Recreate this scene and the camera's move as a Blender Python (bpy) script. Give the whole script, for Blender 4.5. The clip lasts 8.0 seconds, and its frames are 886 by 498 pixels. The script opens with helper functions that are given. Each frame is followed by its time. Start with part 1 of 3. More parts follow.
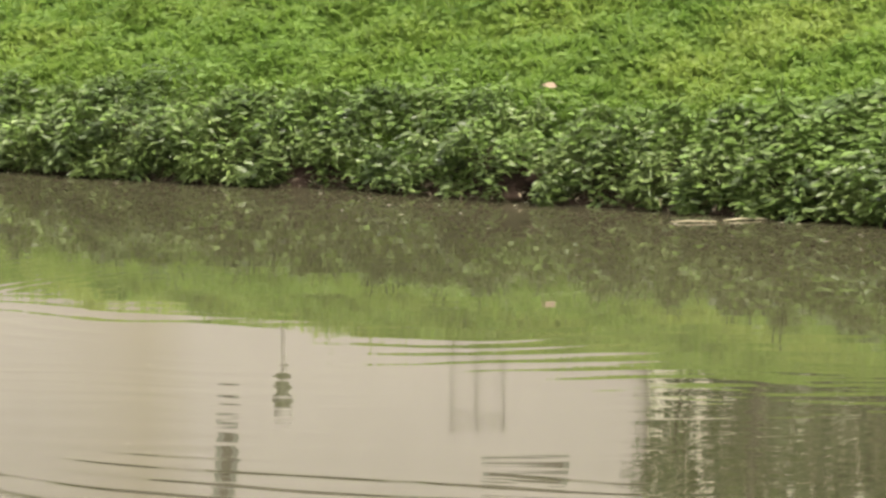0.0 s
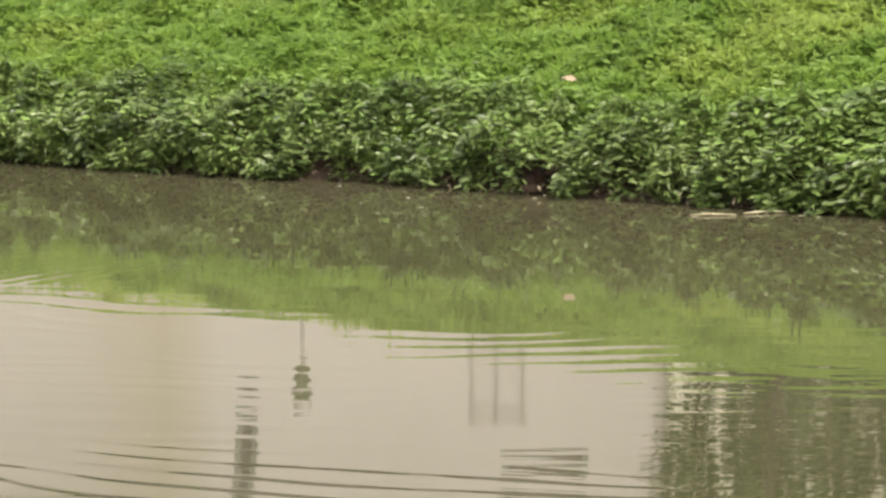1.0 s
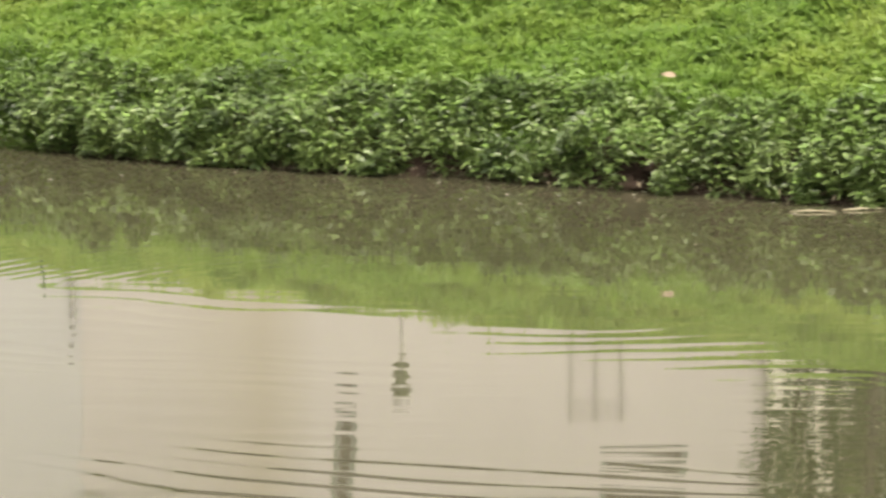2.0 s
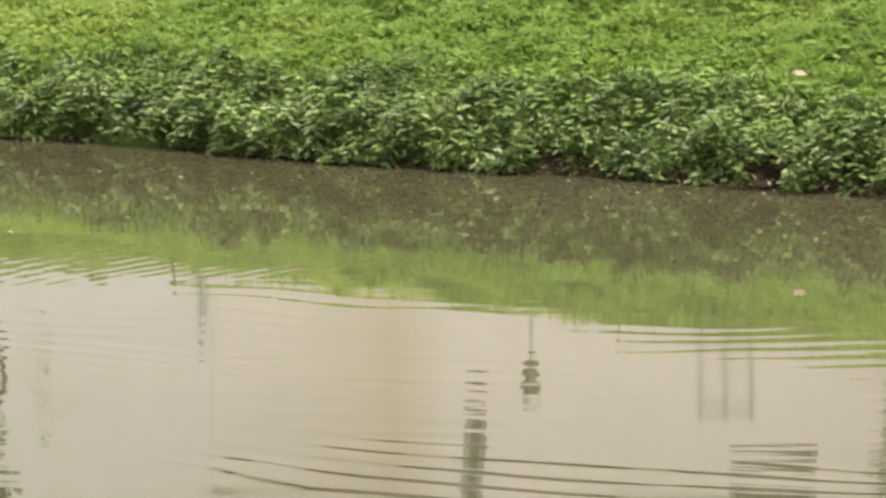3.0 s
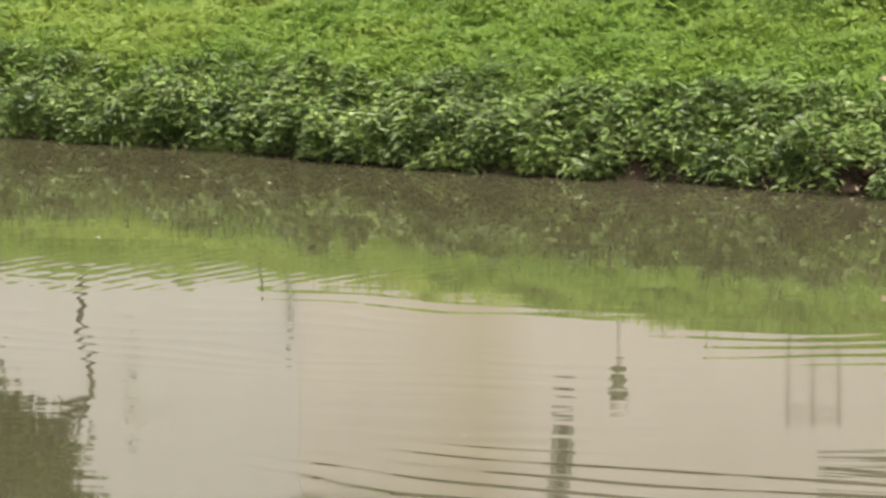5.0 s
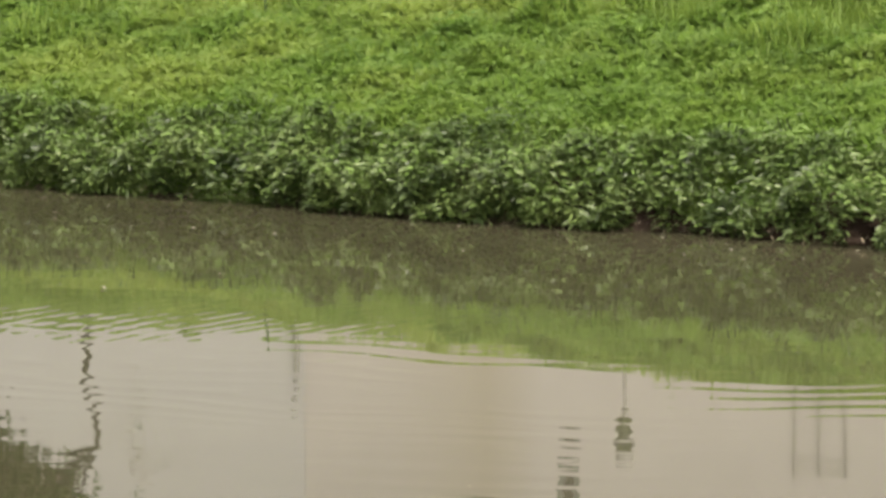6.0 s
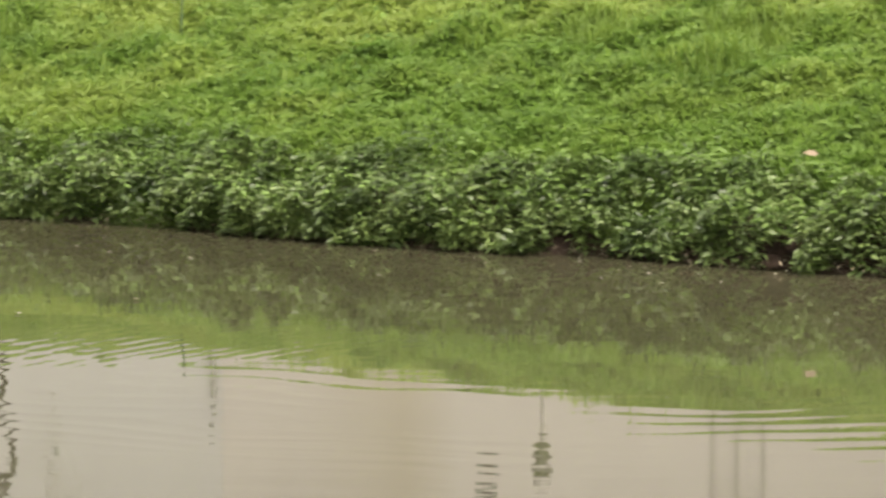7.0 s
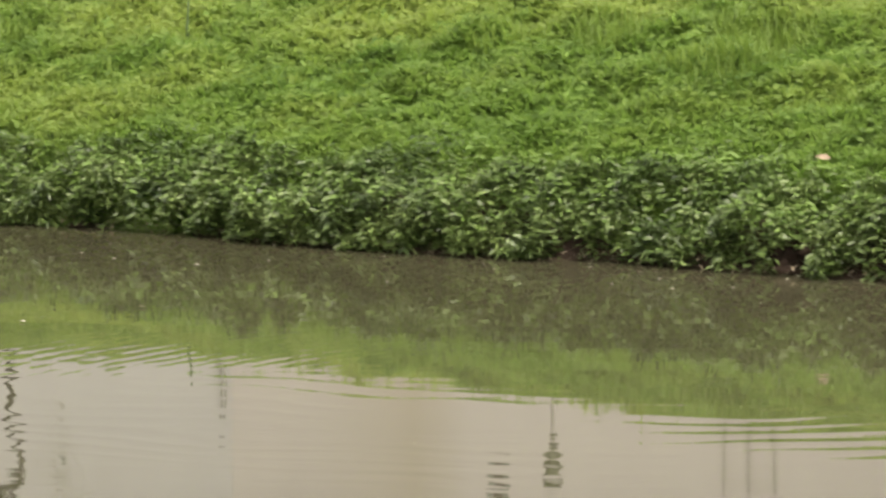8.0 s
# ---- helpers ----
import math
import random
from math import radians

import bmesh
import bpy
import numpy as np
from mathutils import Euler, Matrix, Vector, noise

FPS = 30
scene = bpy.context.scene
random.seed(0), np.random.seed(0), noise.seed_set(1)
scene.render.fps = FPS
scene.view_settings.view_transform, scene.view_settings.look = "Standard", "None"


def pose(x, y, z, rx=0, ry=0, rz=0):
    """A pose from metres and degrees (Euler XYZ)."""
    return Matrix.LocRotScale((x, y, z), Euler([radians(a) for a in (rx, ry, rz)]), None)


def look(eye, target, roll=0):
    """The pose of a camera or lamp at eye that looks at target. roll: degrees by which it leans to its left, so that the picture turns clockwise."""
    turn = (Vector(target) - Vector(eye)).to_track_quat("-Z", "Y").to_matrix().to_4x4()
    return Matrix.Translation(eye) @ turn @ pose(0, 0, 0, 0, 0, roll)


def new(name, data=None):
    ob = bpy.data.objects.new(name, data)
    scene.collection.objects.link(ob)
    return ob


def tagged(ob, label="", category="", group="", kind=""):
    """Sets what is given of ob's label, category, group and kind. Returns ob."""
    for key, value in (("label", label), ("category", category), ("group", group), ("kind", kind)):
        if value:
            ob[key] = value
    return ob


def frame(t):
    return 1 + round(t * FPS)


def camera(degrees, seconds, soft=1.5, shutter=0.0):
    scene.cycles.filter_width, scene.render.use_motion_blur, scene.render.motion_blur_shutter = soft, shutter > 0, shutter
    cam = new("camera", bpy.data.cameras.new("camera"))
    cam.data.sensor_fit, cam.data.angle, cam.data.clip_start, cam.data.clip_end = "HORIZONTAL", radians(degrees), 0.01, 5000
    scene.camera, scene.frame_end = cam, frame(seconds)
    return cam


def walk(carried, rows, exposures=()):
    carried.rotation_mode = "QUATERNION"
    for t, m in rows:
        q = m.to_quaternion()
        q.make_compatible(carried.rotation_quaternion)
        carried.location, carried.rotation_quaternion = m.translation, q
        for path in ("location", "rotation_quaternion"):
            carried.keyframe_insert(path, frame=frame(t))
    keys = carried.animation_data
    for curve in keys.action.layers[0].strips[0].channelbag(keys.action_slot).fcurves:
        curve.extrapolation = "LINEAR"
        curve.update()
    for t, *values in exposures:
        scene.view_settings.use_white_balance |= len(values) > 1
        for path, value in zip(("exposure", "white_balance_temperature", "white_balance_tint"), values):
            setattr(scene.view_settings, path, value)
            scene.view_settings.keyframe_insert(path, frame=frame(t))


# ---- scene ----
# A hand-held long lens looks across a small pond at its grassy far bank. z = 0 is the water.
cam = camera(9.0, 8.0, soft=2.7, shutter=0.5)
EYE = 2.2
ROWS = [  # seconds, step ahead, yaw, pitch, lean
    (0.0, 0.0, 0.000, -6.830, -0.06),
    (0.5, 0.0, 0.086, -6.882, -0.08),
    (1.0, 0.0, 0.201, -6.903, -0.08),
    (1.2, 0.0, 0.251, -6.904, -0.07),
    (2.3, 0.0, 1.655, -6.964, 0.02),
    (2.5, 0.0, 1.931, -6.975, 0.037),
    (2.7, 0.0, 2.258, -6.970, 0.04),
    (3.0, 0.0, 2.535, -6.959, 0.05),
    (3.5, 0.0, 2.901, -6.933, 0.13),
    (4.0, 0.0, 3.219, -6.926, 0.137),
    (4.5, 0.0, 3.351, -6.911, 0.143),
    (4.7, 0.0, 3.377, -6.908, 0.14),
    (5.8, 0.0, 3.511, -6.637, 0.074),
    (6.0, 0.0, 3.490, -6.383, 0.06),
    (6.2, 0.005, 3.516, -6.241, 0.06),
    (6.4, 0.015, 3.627, -6.205, 0.07),
    (6.5, 0.02, 3.604, -6.187, 0.075),
    (6.6, 0.03, 3.432, -6.180, 0.075),
    (6.8, 0.05, 3.047, -6.178, 0.077),
    (7.0, 0.075, 2.647, -6.163, 0.078),
    (7.2, 0.11, 2.515, -6.150, 0.1),
    (7.5, 0.179, 2.463, -6.200, 0.152),
    (8.0, 0.273, 2.745, -6.165, 0.246),
]
EXPOSURES = [(t, stops, 7150, 10) for t, stops in ((0.0, 1.98), (1.2, 1.98), (2.5, 2.12), (3.2, 2.03), (4.7, 2.0), (5.8, 1.68), (6.5, 1.74), (7.0, 1.82), (7.4, 1.97), (7.8, 1.8), (8.0, 1.72))]
walk(cam, [(t, pose(0, ahead, EYE, 90 + pitch, lean, yaw)) for t, ahead, yaw, pitch, lean in ROWS], EXPOSURES)

# ---- light: a bright overcast day ----
SUN_UP, SUN_TURN = 60.0, 155.0
world = bpy.data.worlds.new("overcast_sky")
scene.world = world
world.use_nodes = True
wn = world.node_tree
sky = wn.nodes.new("ShaderNodeTexSky")
sky.sky_type, sky.sun_disc = "NISHITA", False
sky.sun_elevation, sky.sun_rotation = radians(SUN_UP), radians(SUN_TURN)
sky.dust_density, sky.air_density = 4.0, 1.0
grey = wn.nodes.new("ShaderNodeHueSaturation")
grey.inputs["Saturation"].default_value = 0.12
wn.links.new(sky.outputs["Color"], grey.inputs["Color"])
back = wn.nodes["Background"]
back.inputs["Strength"].default_value = 0.15
wn.links.new(grey.outputs["Color"], back.inputs["Color"])
sun = new("sun", bpy.data.lights.new("sun", "SUN"))
sun.data.energy, sun.data.angle, sun.data.color = 1.05, radians(40), (1.0, 0.95, 0.86)
st, su = radians(SUN_TURN), radians(SUN_UP)
sun.matrix_world = look((0, 0, 40), (-40 * math.cos(su) * math.sin(st), -40 * math.cos(su) * math.cos(st), 40 - 40 * math.sin(su)))

# ---- materials ----
def material(name):
    m = bpy.data.materials.new(name)
    m.use_nodes = True
    return m, m.node_tree, m.node_tree.nodes["Principled BSDF"]


def node(tree, kind, **values):
    n = tree.nodes.new(kind)
    for key, value in values.items():
        n.inputs[key].default_value = value
    return n


def noise_tex(tree, scale, detail=4.0, rough=0.55, coords=None):
    n = node(tree, "ShaderNodeTexNoise", Scale=scale, Detail=detail, Roughness=rough)
    if coords is None:
        coords = tree.nodes.new("ShaderNodeNewGeometry").outputs["Position"]
    tree.links.new(coords, n.inputs["Vector"])
    return n.outputs["Fac"]


def ramp(tree, fac, stops):
    n = tree.nodes.new("ShaderNodeValToRGB")
    e = n.color_ramp.elements
    while len(e) < len(stops):
        e.new(0.5)
    for el, (p, c) in zip(e, stops):
        el.position, el.color = p, (*c, 1)
    tree.links.new(fac, n.inputs["Fac"])
    return n.outputs["Color"]


def mix(tree, fac, a, b, blend="MIX"):
    n = tree.nodes.new("ShaderNodeMix")
    n.data_type, n.blend_type = "RGBA", blend
    for v, slot in ((fac, 0), (a, 6), (b, 7)):
        if isinstance(v, (int, float)):
            n.inputs[slot].default_value = v
        elif isinstance(v, tuple):
            n.inputs[slot].default_value = (*v, 1)
        else:
            tree.links.new(v, n.inputs[slot])
    return n.outputs[2]


def maths(tree, op, a, b=0.0, c=0.0):
    n = tree.nodes.new("ShaderNodeMath")
    n.operation = op
    for i, v in enumerate((a, b, c)):
        if isinstance(v, (int, float)):
            n.inputs[i].default_value = v
        else:
            tree.links.new(v, n.inputs[i])
    return n.outputs[0]


def bump(tree, bsdf, height, strength, distance):
    n = node(tree, "ShaderNodeBump", Strength=strength, Distance=distance)
    tree.links.new(height, n.inputs["Height"])
    tree.links.new(n.outputs["Normal"], bsdf.inputs["Normal"])


def plain(name, low, high, scale, rough=0.8, relief=0.01, fine=8.0):
    """A surface whose colour wanders between two tones, with a fine grain."""
    m, t, b = material(name)
    big, small = noise_tex(t, scale), noise_tex(t, scale * fine)
    fac = maths(t, "MULTIPLY_ADD", big, 0.6, maths(t, "MULTIPLY", small, 0.4))
    t.links.new(ramp(t, fac, [(0.3, low), (0.7, high)]), b.inputs["Base Color"])
    b.inputs["Roughness"].default_value = rough
    bump(t, b, small, 0.6, relief)
    return m


def spots(tree, places):
    """A soft mask, 1 within the given rounds (x, y, reach, strength)."""
    pos = tree.nodes.new("ShaderNodeNewGeometry").outputs["Position"]
    warp = node(tree, "ShaderNodeTexNoise", Scale=5.0, Detail=2.0)
    tree.links.new(pos, warp.inputs["Vector"])
    moved = tree.nodes.new("ShaderNodeVectorMath")
    moved.operation = "MULTIPLY_ADD"
    tree.links.new(warp.outputs["Color"], moved.inputs[0])
    moved.inputs[1].default_value = (0.5, 0.5, 0)
    tree.links.new(pos, moved.inputs[2])
    level = 0.0
    for x, y, reach, much in places:
        flat = tree.nodes.new("ShaderNodeVectorMath")
        flat.operation = "MULTIPLY"
        tree.links.new(moved.outputs[0], flat.inputs[0])
        flat.inputs[1].default_value = (1, 1, 0)
        away = tree.nodes.new("ShaderNodeVectorMath")
        away.operation = "DISTANCE"
        tree.links.new(flat.outputs[0], away.inputs[0])
        away.inputs[1].default_value = (x + 0.25, y + 0.25, 0)
        near = tree.nodes.new("ShaderNodeMapRange")
        near.interpolation_type = "SMOOTHSTEP"
        near.inputs["From Min"].default_value, near.inputs["From Max"].default_value = reach * 1.25, reach * 0.3
        near.inputs["To Max"].default_value = much
        tree.links.new(away.outputs["Value"], near.inputs["Value"])
        level = maths(tree, "MAXIMUM", near.outputs[0], level)
    return level


def foliage(name, deep, mid, bright, patch, rough=0.45, through_light=0.3, yellow=None, gloss=0.4, drift=1.6, dark=()):
    """Leaves or blades: each differs a little, patches of the bank differ more."""
    m, t, b = material(name)
    each = t.nodes.new("ShaderNodeNewGeometry").outputs["Random Per Island"]
    area = noise_tex(t, patch, 3.0)
    fac = maths(t, "MULTIPLY_ADD", each, 0.45, maths(t, "MULTIPLY_ADD", area, drift, 0.3 - drift / 2))
    col = ramp(t, fac, [(0.05, deep), (0.5, mid), (0.95, bright)])
    if yellow:
        big = ramp(t, noise_tex(t, 1.7, 2.0), [(0.46, (0, 0, 0)), (0.70, (1, 1, 1))])
        col = mix(t, maths(t, "MULTIPLY", big, 0.35), col, mix(t, each, yellow[0], yellow[1]))
        col = mix(t, spots(t, YELLOW_LIT_AT), col, mix(t, each, yellow[0], yellow[1]))
        col = mix(t, spots(t, COARSE_AT), col, mix(t, each, (0.060, 0.125, 0.022), (0.125, 0.215, 0.040)))
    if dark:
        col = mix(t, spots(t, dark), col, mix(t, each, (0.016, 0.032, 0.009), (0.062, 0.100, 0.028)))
    t.links.new(col, b.inputs["Base Color"])
    b.inputs["Roughness"].default_value = rough
    b.inputs["Specular IOR Level"].default_value = gloss
    thin = t.nodes.new("ShaderNodeBsdfTranslucent")
    t.links.new(col, thin.inputs["Color"])
    both = t.nodes.new("ShaderNodeMixShader")
    both.inputs[0].default_value = through_light
    t.links.new(b.outputs[0], both.inputs[1])
    t.links.new(thin.outputs[0], both.inputs[2])
    t.links.new(both.outputs[0], t.nodes["Material Output"].inputs["Surface"])
    return m


# drifts of yellower turf, with the upper slope's brighter light painted in, and of coarse darker herbs, on the far bank
YELLOW_LIT_AT = [(-2.45, 22.0, 0.36, 0.72), (-2.85, 22.4, 0.38, 0.7), (-2.1, 22.25, 0.30, 0.6), (-1.3, 22.8, 0.6, 0.85), (1.27, 20.45, 0.40, 0.7), (0.92, 20.12, 0.22, 0.55),
             (-1.55, 21.5, 0.24, 0.45), (0.45, 21.0, 0.25, 0.5), (-2.3, 23.3, 0.5, 0.85), (-0.4, 22.5, 0.5, 0.8), (0.5, 22.0, 0.45, 0.75), (0.6, 23.0, 0.8, 0.35), (-1.0, 23.6, 0.8, 0.35), (-3.0, 24.0, 0.7, 0.35)]
COARSE_AT = [(0.02, 21.3, 0.22, 0.75), (-0.10, 21.5, 0.16, 0.6), (-2.44, 22.6, 0.16, 0.6), (-1.36, 21.96, 0.22, 0.5), (-1.72, 22.0, 0.18, 0.5), (-0.62, 21.6, 0.2, 0.45), (-2.9, 23.1, 0.3, 0.6),
             (0.55, 20.45, 0.2, 0.45), (-0.75, 20.95, 0.2, 0.4), (0.8, 20.75, 0.2, 0.4)]
# patches of darker leaf colour in the creeper
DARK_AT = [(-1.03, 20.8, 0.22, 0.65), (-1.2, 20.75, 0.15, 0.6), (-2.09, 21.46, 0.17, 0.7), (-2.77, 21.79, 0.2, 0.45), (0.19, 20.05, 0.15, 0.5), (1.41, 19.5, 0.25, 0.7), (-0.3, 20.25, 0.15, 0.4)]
GRASS = foliage("lawn_grass", (0.085, 0.152, 0.028), (0.138, 0.226, 0.043), (0.19, 0.280, 0.062), 8.0, 0.6, 0.62,
                ((0.205, 0.275, 0.056), (0.268, 0.332, 0.085)), drift=1.0)
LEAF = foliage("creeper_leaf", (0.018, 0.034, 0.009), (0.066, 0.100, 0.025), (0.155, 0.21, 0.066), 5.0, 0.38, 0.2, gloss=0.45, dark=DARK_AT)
BRIGHT_LEAF = foliage("bright_creeper_leaf", (0.062, 0.108, 0.020), (0.108, 0.178, 0.034), (0.16, 0.245, 0.056), 6.0, 0.55, 0.4, dark=DARK_AT)
TUFT = foliage("tall_grass", (0.105, 0.168, 0.028), (0.150, 0.228, 0.040), (0.20, 0.285, 0.055), 3.0, 0.6, 0.55)
CROWN = foliage("tree_leaf", (0.016, 0.032, 0.009), (0.036, 0.062, 0.017), (0.066, 0.10, 0.030), 1.2, 0.45, 0.2)
THATCH = plain("grass_thatch", (0.085, 0.148, 0.026), (0.145, 0.225, 0.042), 6.0, 0.9, 0.02)
SOIL = plain("wet_soil", (0.013, 0.008, 0.006), (0.055, 0.036, 0.025), 14.0, 0.85, 0.015)
SOIL.node_tree.nodes["Principled BSDF"].inputs["Specular IOR Level"].default_value = 0.15
BARK = plain("bark", (0.018, 0.016, 0.011), (0.052, 0.045, 0.032), 5.0, 0.9, 0.03)
STEM = plain("green_stem", (0.028, 0.055, 0.010), (0.05, 0.085, 0.018), 30.0, 0.7, 0.002)
DRY = plain("dry_stalk", (0.10, 0.08, 0.05), (0.22, 0.18, 0.12), 40.0, 0.8, 0.002)
PALE = plain("bleached_twig", (0.22, 0.19, 0.12), (0.34, 0.30, 0.21), 40.0, 0.7, 0.002)
DEAD = plain("dead_leaf", (0.14, 0.10, 0.058), (0.20, 0.15, 0.095), 60.0, 0.6, 0.001)
FLOAT = plain("floating_scrap", (0.13, 0.12, 0.085), (0.28, 0.26, 0.20), 50.0, 0.6, 0.001)
CREAM = plain("cream_render", (0.300, 0.266, 0.268), (0.339, 0.302, 0.306), 0.5, 0.9, 0.004)
GREYWHITE = plain("grey_white_render", (0.288, 0.268, 0.280), (0.322, 0.302, 0.318), 0.5, 0.9, 0.004)
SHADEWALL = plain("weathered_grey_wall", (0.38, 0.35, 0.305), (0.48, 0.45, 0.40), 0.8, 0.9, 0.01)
ROOF = plain("dark_roof", (0.022, 0.018, 0.014), (0.055, 0.045, 0.035), 3.0, 0.8, 0.02)
LAMP = plain("weathered_zinc", (0.13, 0.118, 0.105), (0.20, 0.185, 0.168), 12.0, 0.6, 0.001)
METAL = plain("grey_paint", (0.09, 0.088, 0.082), (0.15, 0.145, 0.135), 8.0, 0.5, 0.001)
# a broad tan band paints the shading of one wall plane into the cream colour
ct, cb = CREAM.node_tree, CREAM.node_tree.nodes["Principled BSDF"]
unshaded = cb.inputs["Base Color"].links[0].from_socket
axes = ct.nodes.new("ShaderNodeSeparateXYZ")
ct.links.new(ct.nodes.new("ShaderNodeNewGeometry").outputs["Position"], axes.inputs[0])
shading = ct.nodes.new("ShaderNodeValToRGB")
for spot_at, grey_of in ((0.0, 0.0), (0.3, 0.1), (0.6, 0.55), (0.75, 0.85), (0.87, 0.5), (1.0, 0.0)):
    el = shading.color_ramp.elements.new(spot_at) if 0 < spot_at < 1 else shading.color_ramp.elements[0 if spot_at == 0 else -1]
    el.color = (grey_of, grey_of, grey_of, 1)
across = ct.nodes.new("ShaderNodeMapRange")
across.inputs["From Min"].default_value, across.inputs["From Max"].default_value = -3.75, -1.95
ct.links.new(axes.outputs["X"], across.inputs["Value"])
ct.links.new(across.outputs[0], shading.inputs["Fac"])
ct.links.new(mix(ct, maths(ct, "MULTIPLY", shading.outputs["Color"], 0.8), unshaded, (0.246, 0.208, 0.172)), cb.inputs["Base Color"])
RAIL = plain("faded_grey_frame", (0.275, 0.25, 0.24), (0.305, 0.28, 0.27), 6.0, 0.7, 0.001)
WINDOW, wt, wb = material("window_glass")
wb.inputs["Base Color"].default_value = (0.075, 0.064, 0.05, 1)
wb.inputs["Specular IOR Level"].default_value = 0.25
wb.inputs["Roughness"].default_value = 0.08


def water_material():
    """Still, silty water: brown body, mirror top, weak ripples that spread from a few places."""
    m, t, b = material("pond_water")
    pos = t.nodes.new("ShaderNodeNewGeometry").outputs["Position"]
    silt = noise_tex(t, 0.8, 4.0, 0.6, pos)
    t.links.new(ramp(t, silt, [(0.3, (0.036, 0.0335, 0.0185)), (0.7, (0.049, 0.0455, 0.0265))]), b.inputs["Base Color"])
    b.inputs["Roughness"].default_value = 0.02
    b.inputs["IOR"].default_value = 1.33

    def rings(cx, cy, wavelength, height, near, far, wander, crest=2.2, broken=1.1, stretches=(), steep=False):
        """Ring ripples round (cx, cy), alive between two distances from it."""
        to = t.nodes.new("ShaderNodeVectorMath")
        to.operation = "SUBTRACT"
        t.links.new(pos, to.inputs[0])
        to.inputs[1].default_value = (cx, cy, 0)
        ln = t.nodes.new("ShaderNodeVectorMath")
        ln.operation = "LENGTH"
        t.links.new(to.outputs[0], ln.inputs[0])
        r = ln.outputs["Value"]
        r2 = maths(t, "MULTIPLY_ADD", noise_tex(t, 0.9, 1.0, 0.5, pos), wander, r)
        phase = maths(t, "MULTIPLY", r2, -2 * math.pi / wavelength)
        wave = maths(t, "SINE", phase)
        if steep:  # a short steep face outwards, a long gentle back
            wave = maths(t, "MULTIPLY_ADD", maths(t, "SINE", maths(t, "MULTIPLY", phase, 2.0)), 0.42, wave)
            wave = maths(t, "MULTIPLY_ADD", maths(t, "SINE", maths(t, "MULTIPLY", phase, 3.0)), 0.18, wave)
        else:
            wave = maths(t, "MULTIPLY", maths(t, "POWER", maths(t, "MULTIPLY_ADD", wave, 0.5, 0.5), crest), 1.7)
        fade = t.nodes.new("ShaderNodeMapRange")
        fade.interpolation_type = "SMOOTHSTEP"
        fade.inputs["From Min"].default_value, fade.inputs["From Max"].default_value = near, near + 0.5
        t.links.new(r, fade.inputs["Value"])
        fade2 = t.nodes.new("ShaderNodeMapRange")
        fade2.interpolation_type = "SMOOTHSTEP"
        fade2.inputs["From Min"].default_value, fade2.inputs["From Max"].default_value = far + 0.5, far
        t.links.new(r, fade2.inputs["Value"])
        patchy = maths(t, "MULTIPLY_ADD", noise_tex(t, broken, 2.0, 0.5, pos), 3.2, -0.9)
        wave = maths(t, "MULTIPLY", wave, maths(t, "MAXIMUM", patchy, 0.05))
        if stretches:
            level = 0.03
            for sx, sy, reach, much in stretches:
                away = t.nodes.new("ShaderNodeVectorMath")
                away.operation = "DISTANCE"
                t.links.new(pos, away.inputs[0])
                away.inputs[1].default_value = (sx, sy, 0)
                part_of = t.nodes.new("ShaderNodeMapRange")
                part_of.interpolation_type = "SMOOTHSTEP"
                part_of.inputs["From Min"].default_value, part_of.inputs["From Max"].default_value = reach, reach * 0.5
                part_of.inputs["To Max"].default_value = much
                t.links.new(away.outputs["Value"], part_of.inputs["Value"])
                level = maths(t, "ADD", part_of.outputs[0], level)
            wave = maths(t, "MULTIPLY", wave, level)
        return maths(t, "MULTIPLY", maths(t, "MULTIPLY", wave, height), maths(t, "MULTIPLY", fade.outputs[0], fade2.outputs[0]))

    # a breath of wind ruffles one patch into short dashes
    dash = t.nodes.new("ShaderNodeMapping")
    dash.inputs["Scale"].default_value = (2.6, 8.0, 1.0)
    t.links.new(pos, dash.inputs["Vector"])
    off = t.nodes.new("ShaderNodeVectorMath")
    off.operation = "DISTANCE"
    t.links.new(pos, off.inputs[0])
    off.inputs[1].default_value = (1.65, 14.5, 0)
    spot = t.nodes.new("ShaderNodeMapRange")
    spot.interpolation_type = "SMOOTHSTEP"
    spot.inputs["From Min"].default_value, spot.inputs["From Max"].default_value = 1.6, 1.0
    t.links.new(off.outputs["Value"], spot.inputs["Value"])
    breeze = maths(t, "MULTIPLY", noise_tex(t, 1.0, 2.0, 0.5, dash.outputs[0]), spot.outputs[0])
    total = rings(0.7, 16.2, 0.175, 0.00032, 2.35, 3.1, 0.4, 3.0, 1.7, [(-0.68, 13.55, 0.78, 1.0), (0.3, 13.55, 0.45, 0.9)], True)
    total = maths(t, "ADD", total, rings(0.7, 16.2, 0.30, 0.0007, 2.5, 4.4, 0.5, 1.6, 1.3, [(-2.1, 16.0, 0.8, 0.3), (-2.9, 15.0, 1.2, 0.4)]))
    total = maths(t, "ADD", total, rings(0.8, 15.8, 0.085, 0.00013, 2.1, 3.9, 0.15, 1.2, 4.5, [(-2.2, 17.5, 0.75, 1.0), (-1.5, 17.7, 0.6, 0.8), (-0.9, 17.6, 0.5, 0.4)]))
    total = maths(t, "ADD", total, maths(t, "MULTIPLY", breeze, 0.0012))
    total = maths(t, "ADD", total, rings(0.5, 20.0, 0.21, 0.00020, 3.3, 5.0, 0.8))
    total = maths(t, "ADD", total, rings(1.7, 15.7, 0.19, 0.00006, 3.1, 5.0, 0.5))
